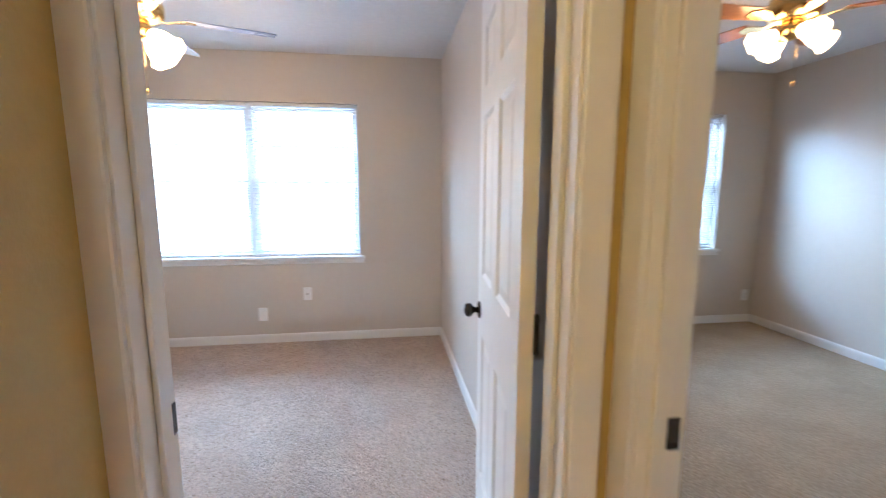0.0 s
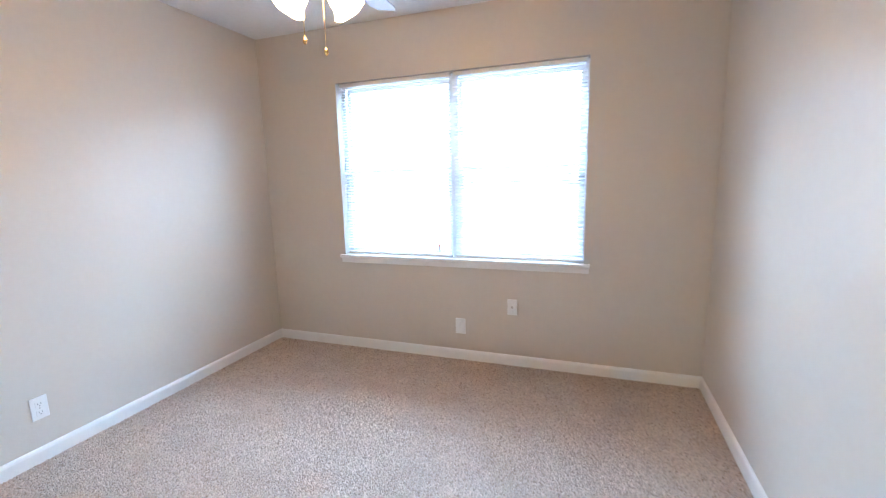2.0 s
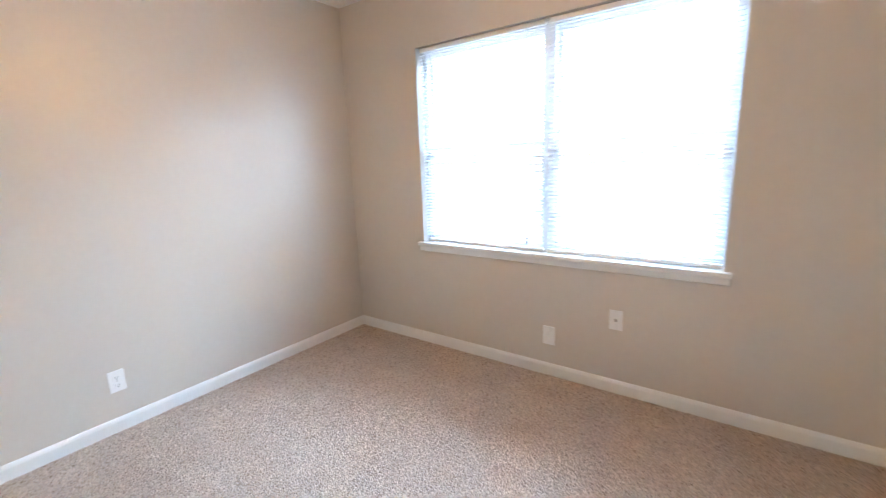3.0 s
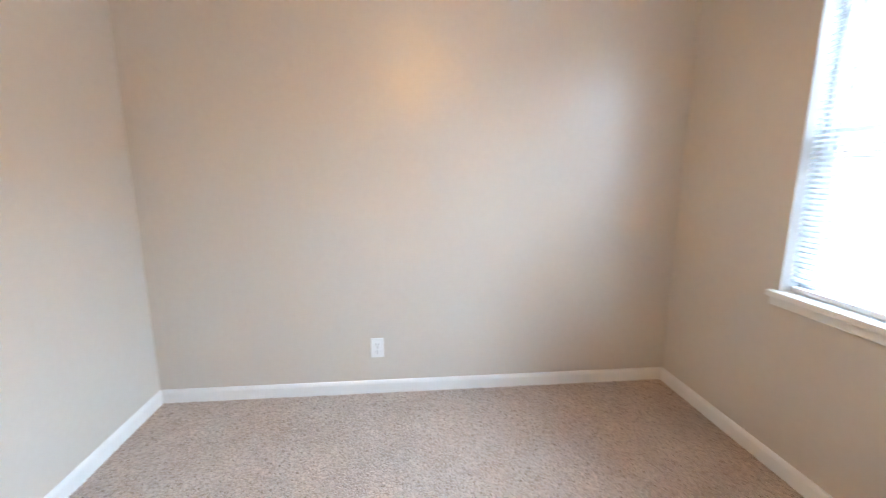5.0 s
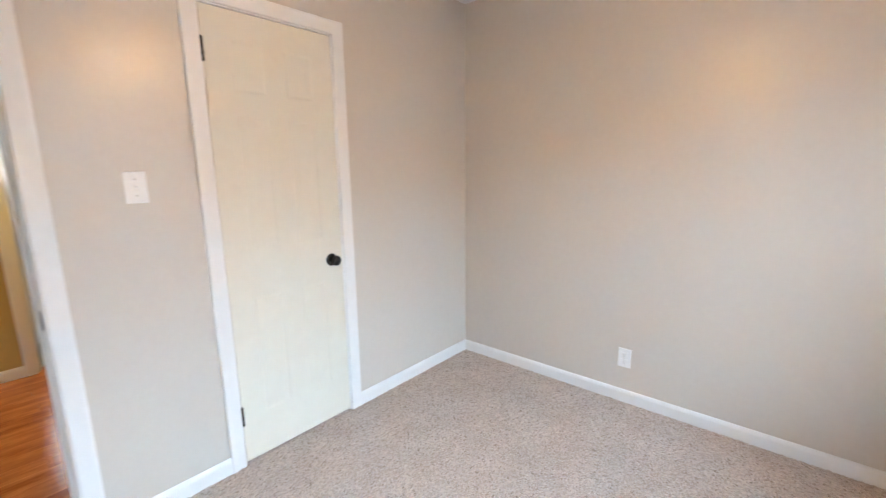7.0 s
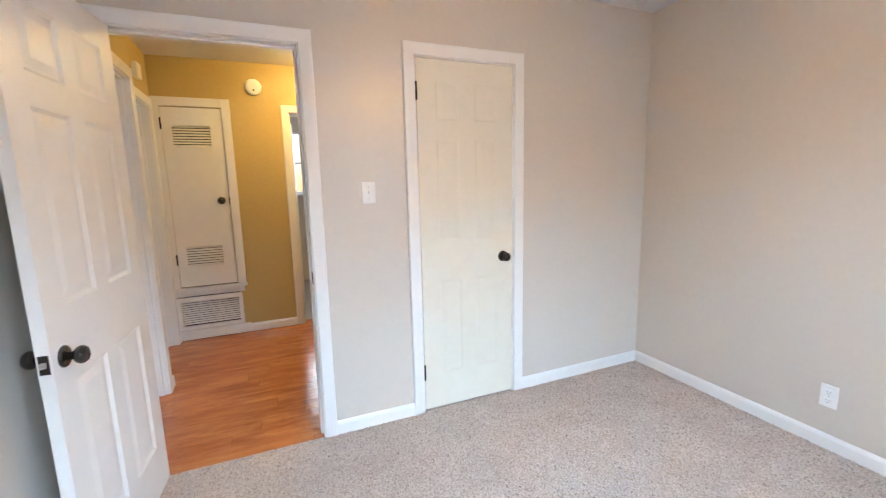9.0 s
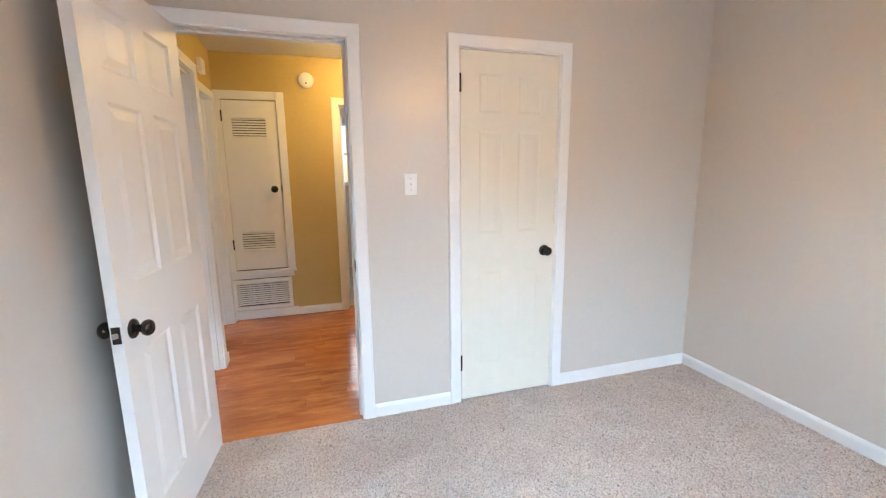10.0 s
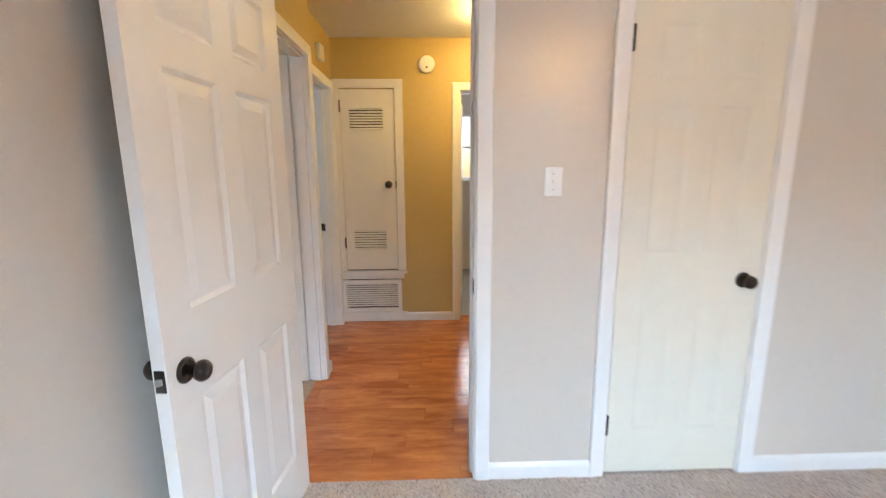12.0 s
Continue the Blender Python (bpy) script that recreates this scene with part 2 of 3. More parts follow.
def part(name, bm, material, parent=None, label="", bevel=0.0, mats=None):
    bmesh.ops.recalc_face_normals(bm, faces=bm.faces)
    me = bpy.data.meshes.new(name)
    bm.to_mesh(me)
    bm.free()
    for q in (mats or [material]):
        me.materials.append(q)
    ob = new(name, me)
    if parent:
        ob.parent = parent
    if bevel:
        mod = ob.modifiers.new("edge", "BEVEL")
        mod.width, mod.segments, mod.limit_method = bevel, 2, "ANGLE"
    if label:
        ob["label"] = label
    return ob


def thing(name, m, label, category, group="", kind=""):
    ob = new(name)
    ob.empty_display_size = 0.1
    ob.matrix_world = m
    return tagged(ob, label, category, group, kind)


def wall(name, axis, c0, c1, a0, a1, holes, mat_lo, mat_hi, label, z1=H, z0=0.0):
    """A wall along an axis from a0 to a1, its faces at c0 and c1, with holes (a, b, bottom, top).
    mat_lo paints the face at c0, mat_hi the face at c1 and the reveals."""
    bm = bmesh.new()
    slots = (1, 1, 0, 1, 1, 1) if axis == "x" else (1, 1, 1, 1, 1, 0)

    def seg(p, q, r, s):
        if q - p > 1e-4 and s - r > 1e-4:
            if axis == "x":
                add_box(bm, p, q, c0, c1, r, s, slots)
            else:
                add_box(bm, c0, c1, p, q, r, s, slots)
    at = a0
    for p, q, r, s in sorted(holes):
        seg(at, p, z0, z1)
        seg(p, q, z0, r)
        seg(p, q, s, z1)
        at = q
    seg(at, a1, z0, z1)
    return tagged(part(name, bm, None, None, mats=[mat_lo, mat_hi]), label, "wall", kind="structure")


# ---- the shell ----
J = 0.02   # jamb board
wall("wall_south", "x", -T, 0.0, -0.12, W, [(CL0 - J, CL1 + J, 0, ENH + J), (EN0 - J, EN1 + J, 0, ENH + J)], M_HALL, M_WALL, "greige painted bedroom wall with two door openings, gold-tan toward the hall")
wall("wall_west", "y", -0.12, 0.0, 0.0, D, [], M_OUT, M_WALL, "plain greige painted bedroom wall with light orange-peel texture")
wall("wall_north", "x", D, D + 0.16, -0.12, W + 0.06, [(WX0, WX1, WZ0, WZ1)], M_WALL, M_OUT, "greige painted bedroom wall with a wide window opening")
wall("wall_east", "y", W, W + 0.15, 0.0, D, [], M_WALL, M_WALL, "plain greige painted bedroom wall behind the open door")
wall("wall_hall_east", "y", HE, HE + 0.09, -1.08, -T, [(B20 - J, B21 + J, 0, ENH + J)], M_HALL, M_WALL, "gold-tan painted hall wall with the second bedroom's doorway")
wall("wall_hall_jog", "y", HJ, HJ + 0.13, HS - T, -1.08, [(BT0 - J, BT1 + J, 0, ENH + J)], M_HALL, M_WALL, "gold-tan painted hall wall with the bathroom doorway")
wall("wall_hall_corner", "x", -T, 0.0, W, HE + 0.09, [], M_HALL, M_WALL, "narrow gold-tan painted return at the hall corner")
wall("wall_hall_return", "x", -1.08, -0.98 - 0.02, HE + 0.091, HJ + 0.13, [], M_HALL, M_WALL, "narrow return where the hall wall steps back")
wall("wall_hall_inner", "y", 2.12, 2.233, -0.45, -T, [], M_HALL, M_HALL, "gold-tan painted hall wall beside the bedroom door, in shade")
wall("wall_hall_south", "x", HS - T, HS, HW, HJ, [(SD0 - J, SD1 + J, 0, ENH + J), (2.75, 3.213, 0.075, 2.04)], M_WALL, M_HALL, "gold-tan painted hall wall with a closet door and smoke alarm")
wall("wall_hall_west", "y", HW - T, HW, HS - T, -T, [], M_WALL, M_HALL, "plain gold-tan painted end wall of the hall")
wall("wall_second_north", "x", D, D + 0.16, W + 0.06, BE + 0.12, [(VX0, VX1, WZ0, WZ1)], M_WALL, M_OUT, "greige painted wall of the second bedroom with a window")
wall("wall_second_east", "y", BE, BE + 0.12, BS, D, [], M_WALL, M_OUT, "plain greige painted wall of the second bedroom")
wall("wall_second_south", "x", BS - 0.12, BS, HJ + 0.13, BE + 0.12, [], M_OUT, M_WALL, "plain greige painted wall closing the second bedroom")
wall("wall_bath_east", "y", 5.0, 5.1, HS - T, BS - 0.12, [], M_WALL, M_WALL, "plain pale wall closing the bathroom")
wall("wall_bath_south", "x", HS - T - 0.1, HS - T, HJ + 0.13, 5.1, [], M_WALL, M_WALL, "plain pale wall closing the bathroom")
wall("wall_room_east", "y", 2.45, 2.55, -4.2, HS - T, [], M_WALL, M_WALL, "plain pale wall of the south room")
wall("wall_room_west", "y", 0.9, 1.0, -4.2, HS - T, [], M_WALL, M_WALL, "plain pale wall of the south room")
wall("wall_room_south", "x", -4.2, -4.1, 1.0, 2.45, [(1.35, 2.12, 1.24, 2.08)], M_OUT, M_WALL, "plain pale wall of the south room")
wall("wall_closet_back", "x", -0.75, -0.65, HW, 2.12, [], M_GREY, M_GREY, "plain wall at the back of the closet")
wall("wall_linen_back", "x", HS - T - 0.5, HS - T - 0.4, 2.56, HJ + 0.13, [], M_GREY, M_GREY, "plain wall at the back of the louvred closet")


def slab(name, x0, x1, y0, y1, z0, z1, material, label, category):
    return tagged(part(name, box(x0, x1, y0, y1, z0, z1), material), label, category, kind="structure")


slab("floor", -0.1, W + 0.02, 0.0, D + 0.02, -0.10, 0.0, M_CARPET, "beige frieze wall-to-wall carpet with light and dark flecks", "carpet")
slab("floor_second", HE + 0.06, BE + 0.05, -1.079, D + 0.02, -0.10, 0.0, M_CARPET2, "olive-beige carpet of the second bedroom", "carpet")
slab("floor_second_south", HJ + 0.13, BE + 0.05, BS - 0.05, -1.0795, -0.10, 0.0, M_CARPET2, "olive-beige carpet of the second bedroom", "carpet")
slab("floor_base", 0.4, 5.2, -4.25, BS - 0.051, -0.10, -0.012, M_GREY, "plain grey floor under the south rooms", "floor")
slab("floor_closet", HW, 2.12, -0.7, -0.001, -0.10, -0.001, M_CARPET, "beige carpet inside the closet", "carpet")
slab("ceiling", -0.1, W + 0.15, 0.0, D + 0.02, H, H + 0.1, M_CEIL, "white lightly textured bedroom ceiling", "ceiling")
slab("ceiling_hall", HW - T, HJ + 0.13, HS - T, -0.001, H, H + 0.1, M_CEIL, "white lightly textured hall ceiling", "ceiling")
slab("ceiling_second", HJ + 0.131, BE + 0.1, BS - 0.1, D + 0.02, H, H + 0.1, M_CEIL, "white lightly textured ceiling of the second bedroom", "ceiling")
slab("ceiling_bath", HJ + 0.131, 5.1, HS - T - 0.1, BS - 0.101, H, H + 0.1, M_CEIL, "white bathroom ceiling", "ceiling")
slab("ceiling_room", 0.9, 2.55, -4.2, HS - T - 0.001, H, H + 0.1, M_CEIL, "white ceiling of the south room", "ceiling")


# ---- baseboards ----
BB = ((0, 0), (0.013, 0), (0.013, 0.058), (0.010, 0.068), (0.005, 0.075), (0, 0.077))


def baseboard(p, q, normal, label="white painted baseboard along the carpet"):
    nx, ny = normal
    bm = sweep(BB, lambda d, z: (p[0] + nx * d, p[1] + ny * d, z), lambda d, z: (q[0] + nx * d, q[1] + ny * d, z))
    return tagged(part("baseboard", bm, M_TRIM), label, "baseboard", kind="structure")


CW = 0.064   # casing width
baseboard((0, 0.0135), (0, D - 0.0135), (1, 0))
baseboard((0, D), (W, D), (0, -1))
baseboard((W, 0.0135), (W, D - 0.0135), (-1, 0))
baseboard((0, 0), (CL0 - CW, 0), (0, 1))
baseboard((CL1 + CW, 0), (EN0 - CW, 0), (0, 1))
baseboard((EN1 + CW, 0), (W - 0.0135, 0), (0, 1))
HB = "white painted baseboard along the laminate floor"
baseboard((SD1 + CW, HS), (2.68, HS), (0, 1), HB)
baseboard((HE, B20 - CW), (HE, -1.08), (-1, 0), HB)
baseboard((HE - 0.013, -1.08), (HJ, -1.08), (0, -1), HB)
baseboard((HJ, -1.0935), (HJ, BT1 + CW), (-1, 0), HB)
baseboard((2.233, -0.45), (2.233, -T), (1, 0), HB)
baseboard((EN1 + CW, -T), (HE - 0.0135, -T), (0, -1), HB)
baseboard((HW, HS), (SD0 - CW, HS), (0, 1), HB)
baseboard((HE + 0.09, D), (BE, D), (0, -1))
baseboard((BE, BS), (BE, D - 0.0135), (-1, 0))

# ---- door casings and jambs ----
PROF = ((0.0, 0.0), (0.0, 0.011), (0.004, 0.0135), (0.052, 0.0165), (0.060, 0.016), (CW, 0.012), (CW, 0.0))


def casing(parent, w, h, face, sign, right=True, left=True):
    """Casing round an opening from 0 to w along local x, on the wall face at local y=face, standing out by sign."""
    if left:
        part("casing_leg", sweep(PROF, lambda o, d: (-o, face + sign * d, 0), lambda o, d: (-o, face + sign * d, h + o)), M_TRIM, parent)
    if right:
        part("casing_leg", sweep(PROF, lambda o, d: (w + o, face + sign * d, 0), lambda o, d: (w + o, face + sign * d, h + o)), M_TRIM, parent)
    part("casing_head", sweep(PROF, lambda o, d: (-o, face + sign * d, h + o), lambda o, d: (w + o, face + sign * d, h + o)), M_TRIM, parent)


def door_frame(name, m, w, h, depth, stop_y, label, sides=(True, True), strike=None):
    """Frame of an opening along local x; local y=0 is one wall face and -depth the other."""
    t = thing(name, m, label, "door frame", kind="structure")
    casing(t, w, h, 0.0, 1, sides[0], True)
    casing(t, w, h, -depth, -1, sides[0], sides[1])
    e = 0.001
    part("jamb", box(-J + e, 0.006, -depth - e, e, 0, h), M_TRIM, t, bevel=0.0015)
    part("jamb", box(w - 0.006, w + J - e, -depth - e, e, 0, h), M_TRIM, t, bevel=0.0015)
    part("head_jamb", box(0.006, w - 0.006, -depth - e, e, h - 0.006, h + J - e), M_TRIM, t, bevel=0.0015)
    s0, s1 = stop_y
    part("door_stop", box(0.006, 0.018, s0, s1, 0, h - 0.006), M_TRIM, t, bevel=0.002)
    part("door_stop", box(w - 0.018, w - 0.006, s0, s1, 0, h - 0.006), M_TRIM, t, bevel=0.002)
    part("door_stop", box(0.018, w - 0.018, s0, s1, h - 0.018, h - 0.006), M_TRIM, t, bevel=0.002)
    if strike:
        sx, sy, inward = strike
        bm = bmesh.new()
        add_box(bm, sx, sx + inward * 0.0025, sy - 0.016, sy + 0.016, 0.856, 0.920)
        part("strike_plate", bm, M_BRONZE, t, "dark bronze strike plate")
        part("strike_hole", box(min(sx + inward * 0.0026, sx + inward * 0.0032), max(sx + inward * 0.0026, sx + inward * 0.0032), sy - 0.007, sy + 0.009, 0.872, 0.904), M_DARK, t)
    return t


door_frame("trim_entry", pose(EN0, 0, 0), EN1 - EN0, ENH, T, (-0.075, -0.037), "white painted casing and jamb of the bedroom doorway", strike=(0.006, -0.020, 1))
door_frame("trim_closet", pose(CL0, 0, 0), CL1 - CL0, ENH, T, (-0.075, -0.039), "white painted casing round the closed closet door")
door_frame("trim_second", pose(HE + 0.09, B21, 0, 0, 0, -90), B21 - B20, ENH, 0.09, (-0.066, -0.037), "white painted casing of the second bedroom's doorway", strike=(0.006, -0.020, 1))
door_frame("trim_bath", pose(HJ + 0.13, BT1, 0, 0, 0, -90), BT1 - BT0, ENH, 0.13, (-0.075, -0.037), "white painted casing of the bathroom doorway", strike=(BT1 - BT0 - 0.006, -0.020, -1))
door_frame("trim_south", pose(SD1, HS - T, 0, 0, 0, 180), SD1 - SD0, ENH, T, (-0.075, -0.037), "white painted casing of the south room's doorway")


# ---- panel doors ----
def panel_mesh(x0, x1, z0, z1, t, deep):
    """A raised panel that fills a hole of the leaf, shaped alike on both faces."""
    bm = bmesh.new()
    rings = ((0.0, 0.0005), (0.012, deep), (0.019, deep), (0.046, deep * 0.35))
    for side in (0, 1):
        prev = None
        for ins, dep in rings:
            y = dep if side == 0 else t - dep
            r = [bm.verts.new(p) for p in ((x0 + ins, y, z0 + ins), (x1 - ins, y, z0 + ins), (x1 - ins, y, z1 - ins), (x0 + ins, y, z1 - ins))]
            if prev:
                for k in range(4):
                    q = (prev[k], prev[(k + 1) % 4], r[(k + 1) % 4], r[k])
                    bm.faces.new(q if side == 0 else q[::-1])
            prev = r
        bm.faces.new(prev if side == 0 else prev[::-1])
    return bm


def six_panel_leaf(parent, w, h, t=0.035, z0=0.012, paint=None, deep=0.0085):
    paint = paint or M_DOOR
    s, mid = 0.108, 0.095
    cols = ((s, w / 2 - mid / 2), (w / 2 + mid / 2, w - s))
    rows = ((0.225, 0.795), (1.025, 1.600), (1.695, h - 0.115))
    bm = bmesh.new()
    add_box(bm, 0, s, 0, t, z0, h)
    add_box(bm, w - s, w, 0, t, z0, h)
    lo = z0
    for a, b in rows + ((h, None),):
        add_box(bm, s, w - s, 0, t, lo, a)
        if b:
            add_box(bm, w / 2 - mid / 2, w / 2 + mid / 2, 0, t, a, b)
        lo = b
    bmesh.ops.remove_doubles(bm, verts=bm.verts, dist=1e-5)
    leaf = part("leaf", bm, paint, parent)
    for a, b in rows:
        for c, d in cols:
            part("panel", panel_mesh(c, d, a, b, t, deep), paint, leaf)
    return leaf


KNOB = ((0.0, 0.062), (0.012, 0.0615), (0.021, 0.058), (0.0265, 0.050), (0.0275, 0.043), (0.024, 0.034), (0.016, 0.027), (0.0115, 0.022), (0.0115, 0.010))
ROSE = ((0.0115, 0.011), (0.022, 0.011), (0.030, 0.008), (0.033, 0.004), (0.033, 0.0), (0.0, 0.0))


def knob(parent, m):
    """A round knob on a rose; local z points away from the door."""
    k = part("knob", lathe(KNOB, m, 28), M_BRONZE, parent, "dark bronze round knob")
    part("rose", lathe(ROSE, m, 28), M_BRONZE, k)
    return k


def hinge(parent, x, y, z, plate=None):
    bm = lathe(((0, -0.048), (0.004, -0.048), (0.0062, -0.044), (0.0062, 0.044), (0.004, 0.048), (0, 0.048)), pose(x, y, z), 12)
    if plate:
        add_box(bm, *plate, z - 0.044, z + 0.044)
    return part("hinge", bm, M_BRONZE, parent, "dark bronze hinge")


# entry door, open against the east wall
ED = thing("door_1", pose(3.040, 0.014, 0, 0, 0, 84.5), "white six-panel bedroom door standing open, bronze knobs", "door", kind="structure")
LW = 0.732
six_panel_leaf(ED, LW, ENH - 0.012)
knob(ED, pose(LW - 0.062, 0.035, 0.882, -90))
knob(ED, pose(LW - 0.062, 0.0, 0.882, 90))
latch = part("latch_plate", box(LW, LW + 0.0016, 0.005, 0.030, 0.854, 0.910), M_BRONZE, ED, "dark bronze latch plate")
part("latch_bolt", sweep(((0.0, 0.011), (0.010, 0.011), (0.0105, 0.016), (0.0, 0.024)), lambda a, b: (LW + 0.001 + a, b, 0.874), lambda a, b: (LW + 0.001 + a, b, 0.890)), M_STEEL, latch, "worn steel latch bolt")
for hz in (0.25, 1.02, 1.83):
    hinge(ED, -0.004, -0.004, hz, (0.0, 0.03, -0.0015, 0.0))

# closet door, shut
CD = thing("door_2", pose(CL1 - 0.009, -0.002, 0, 0, 0, 180), "cream six-panel closet door, shut, bronze knob", "door", kind="structure")
CLW = CL1 - CL0 - 0.018
six_panel_leaf(CD, CLW, ENH - 0.010, paint=M_CREAM, deep=0.003)
knob(CD, pose(CLW - 0.066, 0.0, 0.903, 90))
for hz in (0.25, 1.845):
    hinge(CD, -0.003, -0.008, hz)

# second bedroom's and south room's doors, open inside those rooms
D2 = thing("door_3", pose(HE + 0.102, B20 + 0.002, 0, 0, 0, 5), "white six-panel door of the second bedroom standing open", "door", kind="structure")
six_panel_leaf(D2, B21 - B20 - 0.022, ENH - 0.012)
D3 = thing("door_4", pose(SD1 - 0.002, HS - T - 0.012, 0, 0, 0, -97), "white six-panel door of the south room standing open", "door", kind="structure")
six_panel_leaf(D3, SD1 - SD0 - 0.022, ENH - 0.012)
for hz in (0.25, 1.83):
    hinge(D3, -0.002, 0.03, hz, (-0.016, 0.0, 0.03, 0.045))


# ---- louvred closet door and return-air grille on the hall's south wall ----
def louvre(parent, x0, x1, z0, z1, y, pitch, depth, material, lean):
    n = int(round((z1 - z0) / pitch))
    for k in range(n):
        z = z0 + (k + 0.5) * (z1 - z0) / n
        p = pitch * lean
        bm = sweep(((0, p), (0.0025, p + 0.001), (depth, -p), (depth - 0.0025, -p - 0.001)), lambda d, h: (x0, y + d, z + h), lambda d, h: (x1, y + d, z + h))
        part("slat", bm, material, parent)


def frame_of(x0, x1, z0, z1, b, y0, y1):
    bm = bmesh.new()
    add_box(bm, x0, x1, y0, y1, z0, z0 + b)
    add_box(bm, x0, x1, y0, y1, z1 - b, z1)
    add_box(bm, x0, x0 + b, y0, y1, z0 + b, z1 - b)
    add_box(bm, x1 - b, x1, y0, y1, z0 + b, z1 - b)
    return bm


LV = thing("door_5", pose(0, HS, 0), "white hall closet door with two louvred vents and a bronze knob", "door", kind="structure")
lx0, lx1, lz0, lz1 = 2.757, 3.210, 0.490, 2.035
bm = bmesh.new()
ly0, ly1 = -0.028, 0.004
add_box(bm, lx0, 2.85, ly0, ly1, lz0, lz1)
add_box(bm, 3.14, lx1, ly0, ly1, lz0, lz1)
for a, b in ((lz0, 0.668), (0.848, 1.705), (1.888, lz1)):
    add_box(bm, 2.85, 3.14, ly0, ly1, a, b)
part("leaf", bm, M_DOOR, LV)
for a, b in ((0.668, 0.848), (1.705, 1.888)):
    part("vent_frame", frame_of(2.842, 3.148, a - 0.008, b + 0.008, 0.012, ly1, ly1 + 0.004), M_DOOR, LV)
    # near-black sheet painted in for the shade between the slats
    part("vent_shade_sheet", box(2.85, 3.14, ly0 - 0.004, ly0 + 0.002, a, b), M_DARK, LV)
    louvre(LV, 2.851, 3.139, a, b, -0.008, 0.0222, 0.012, M_DOOR, 0.33)
knob(LV, pose(2.820, ly1, 1.243, -90))
hinge(LV, 3.214, 0.014, 1.90)
hinge(LV, 3.214, 0.014, 0.735)
part("latch_plate", box(2.752, 2.758, -0.01, 0.0065, 1.213, 1.273), M_BRONZE, LV)

LT = thing("trim_linen", pose(0, HS, 0), "white painted casing and sill of the louvred closet", "door frame", kind="structure")
for nm, b in (("casing_leg", (2.682, 2.750, 0.0, 0.017, 0.478, 2.116)), ("casing_leg", (3.213, 3.2685, 0.0, 0.010, 0.478, 2.045)), ("casing_head", (2.750, 3.2685, 0.0, 0.017, 2.043, 2.116)),
              ("sill", (2.676, 3.2685, 0.0, 0.036, 0.452, 0.478)), ("apron", (2.70, 3.2685, 0.0, 0.012, 0.400, 0.452)), ("plinth", (2.68, 3.2685, 0.0, 0.014, 0.0, 0.088))):
    part(nm, box(*b), M_TRIM, LT, bevel=0.002)
part("jamb", box(2.744, 2.7545, -0.08, 0.0, 0.478, 2.04), M_TRIM, LT)

GR = thing("return_air_grille", pose(0, HS, 0), "white metal return-air grille with thin slats in the hall wall", "vent")
part("frame", frame_of(2.727, 3.262, 0.0945, 0.392, 0.034, 0.0, 0.024), M_TRIM, GR, bevel=0.002)
# same near-black sheet, standing in for the dark duct behind the grille
part("grille_shade_sheet", box(2.75, 3.255, -0.06, -0.055, 0.09, 0.395), M_DARK, GR)
louvre(GR, 2.761, 3.234, 0.137, 0.360, -0.004, 0.0205, 0.012, M_TRIM, 0.30)
for k in range(1, 3):
    gx = 2.767 + k * 0.467 / 3
    part("mullion", box(gx - 0.002, gx + 0.002, -0.014, 0.004, 0.137, 0.360), M_TRIM, GR)

SA = thing("smoke_alarm", pose(2.476, HS, 2.232, -90), "round white smoke alarm high on the gold hall wall", "smoke alarm")
part("body", lathe(((0, 0.0), (0.068, 0.0), (0.070, 0.008), (0.066, 0.026), (0.056, 0.034), (0.030, 0.037), (0, 0.0375)), None, 36), M_PLATE, SA)
part("test_button", lathe(((0, 0.0365), (0.008, 0.0365), (0.008, 0.0395), (0, 0.040)), pose(0.0, 0.03, 0.0), 14), M_DARK, SA)
CH = thing("door_chime", pose(HJ, -1.64, 2.215), "small white door chime box above the bathroom door", "door chime")
part("cover", box(-0.038, 0.0, -0.06, 0.06, -0.055, 0.055), M_PLATE, CH, bevel=0.008)

# hall ceiling lamp
HL = thing("hall_ceiling_light", pose(2.00, -1.42, H), "flush opal glass ceiling light in the hall, lit", "ceiling light")
part("base", lathe(((0, 0.0), (0.13, 0.0), (0.13, -0.02), (0.0, -0.02)), None, 32), M_BRASS, HL)
part("shade", lathe(((0.12, -0.021), (0.12, -0.05), (0.10, -0.085), (0.06, -0.105), (0, -0.112)), None, 32), M_DOME, HL, "lit opal glass bowl")


# ---- wall plates ----
def plate(name, m, label, category, w=0.072, h=0.115):
    """A wall plate whose local z points into the room and local y up."""
    t = thing(name, m, label, category)
    part("cover_plate", box(-w / 2, w / 2, -h / 2, h / 2, 0.0, 0.006), M_PLATE, t, bevel=0.003)
    return t


def duplex(t):
    for cy in (-0.021, 0.021):
        r = part("receptacle", box(-0.017, 0.017, cy - 0.0145, cy + 0.0145, 0.006, 0.0085), M_PLATE, t, bevel=0.004)
        part("slot", box(-0.0072, -0.0058, cy - 0.003, cy + 0.006, 0.0085, 0.0090), M_DARK, r)
        part("slot", box(0.0058, 0.0072, cy - 0.003, cy + 0.006, 0.0085, 0.0090), M_DARK, r)
        part("ground_hole", lathe(((0, 0.0088), (0.0025, 0.0088), (0.0025, 0.009), (0, 0.009)), pose(0, cy - 0.009, 0), 8), M_DARK, r)
    part("screw", lathe(((0.003, 0.006), (0.003, 0.0072), (0, 0.0075)), None, 10), M_STEEL, t)


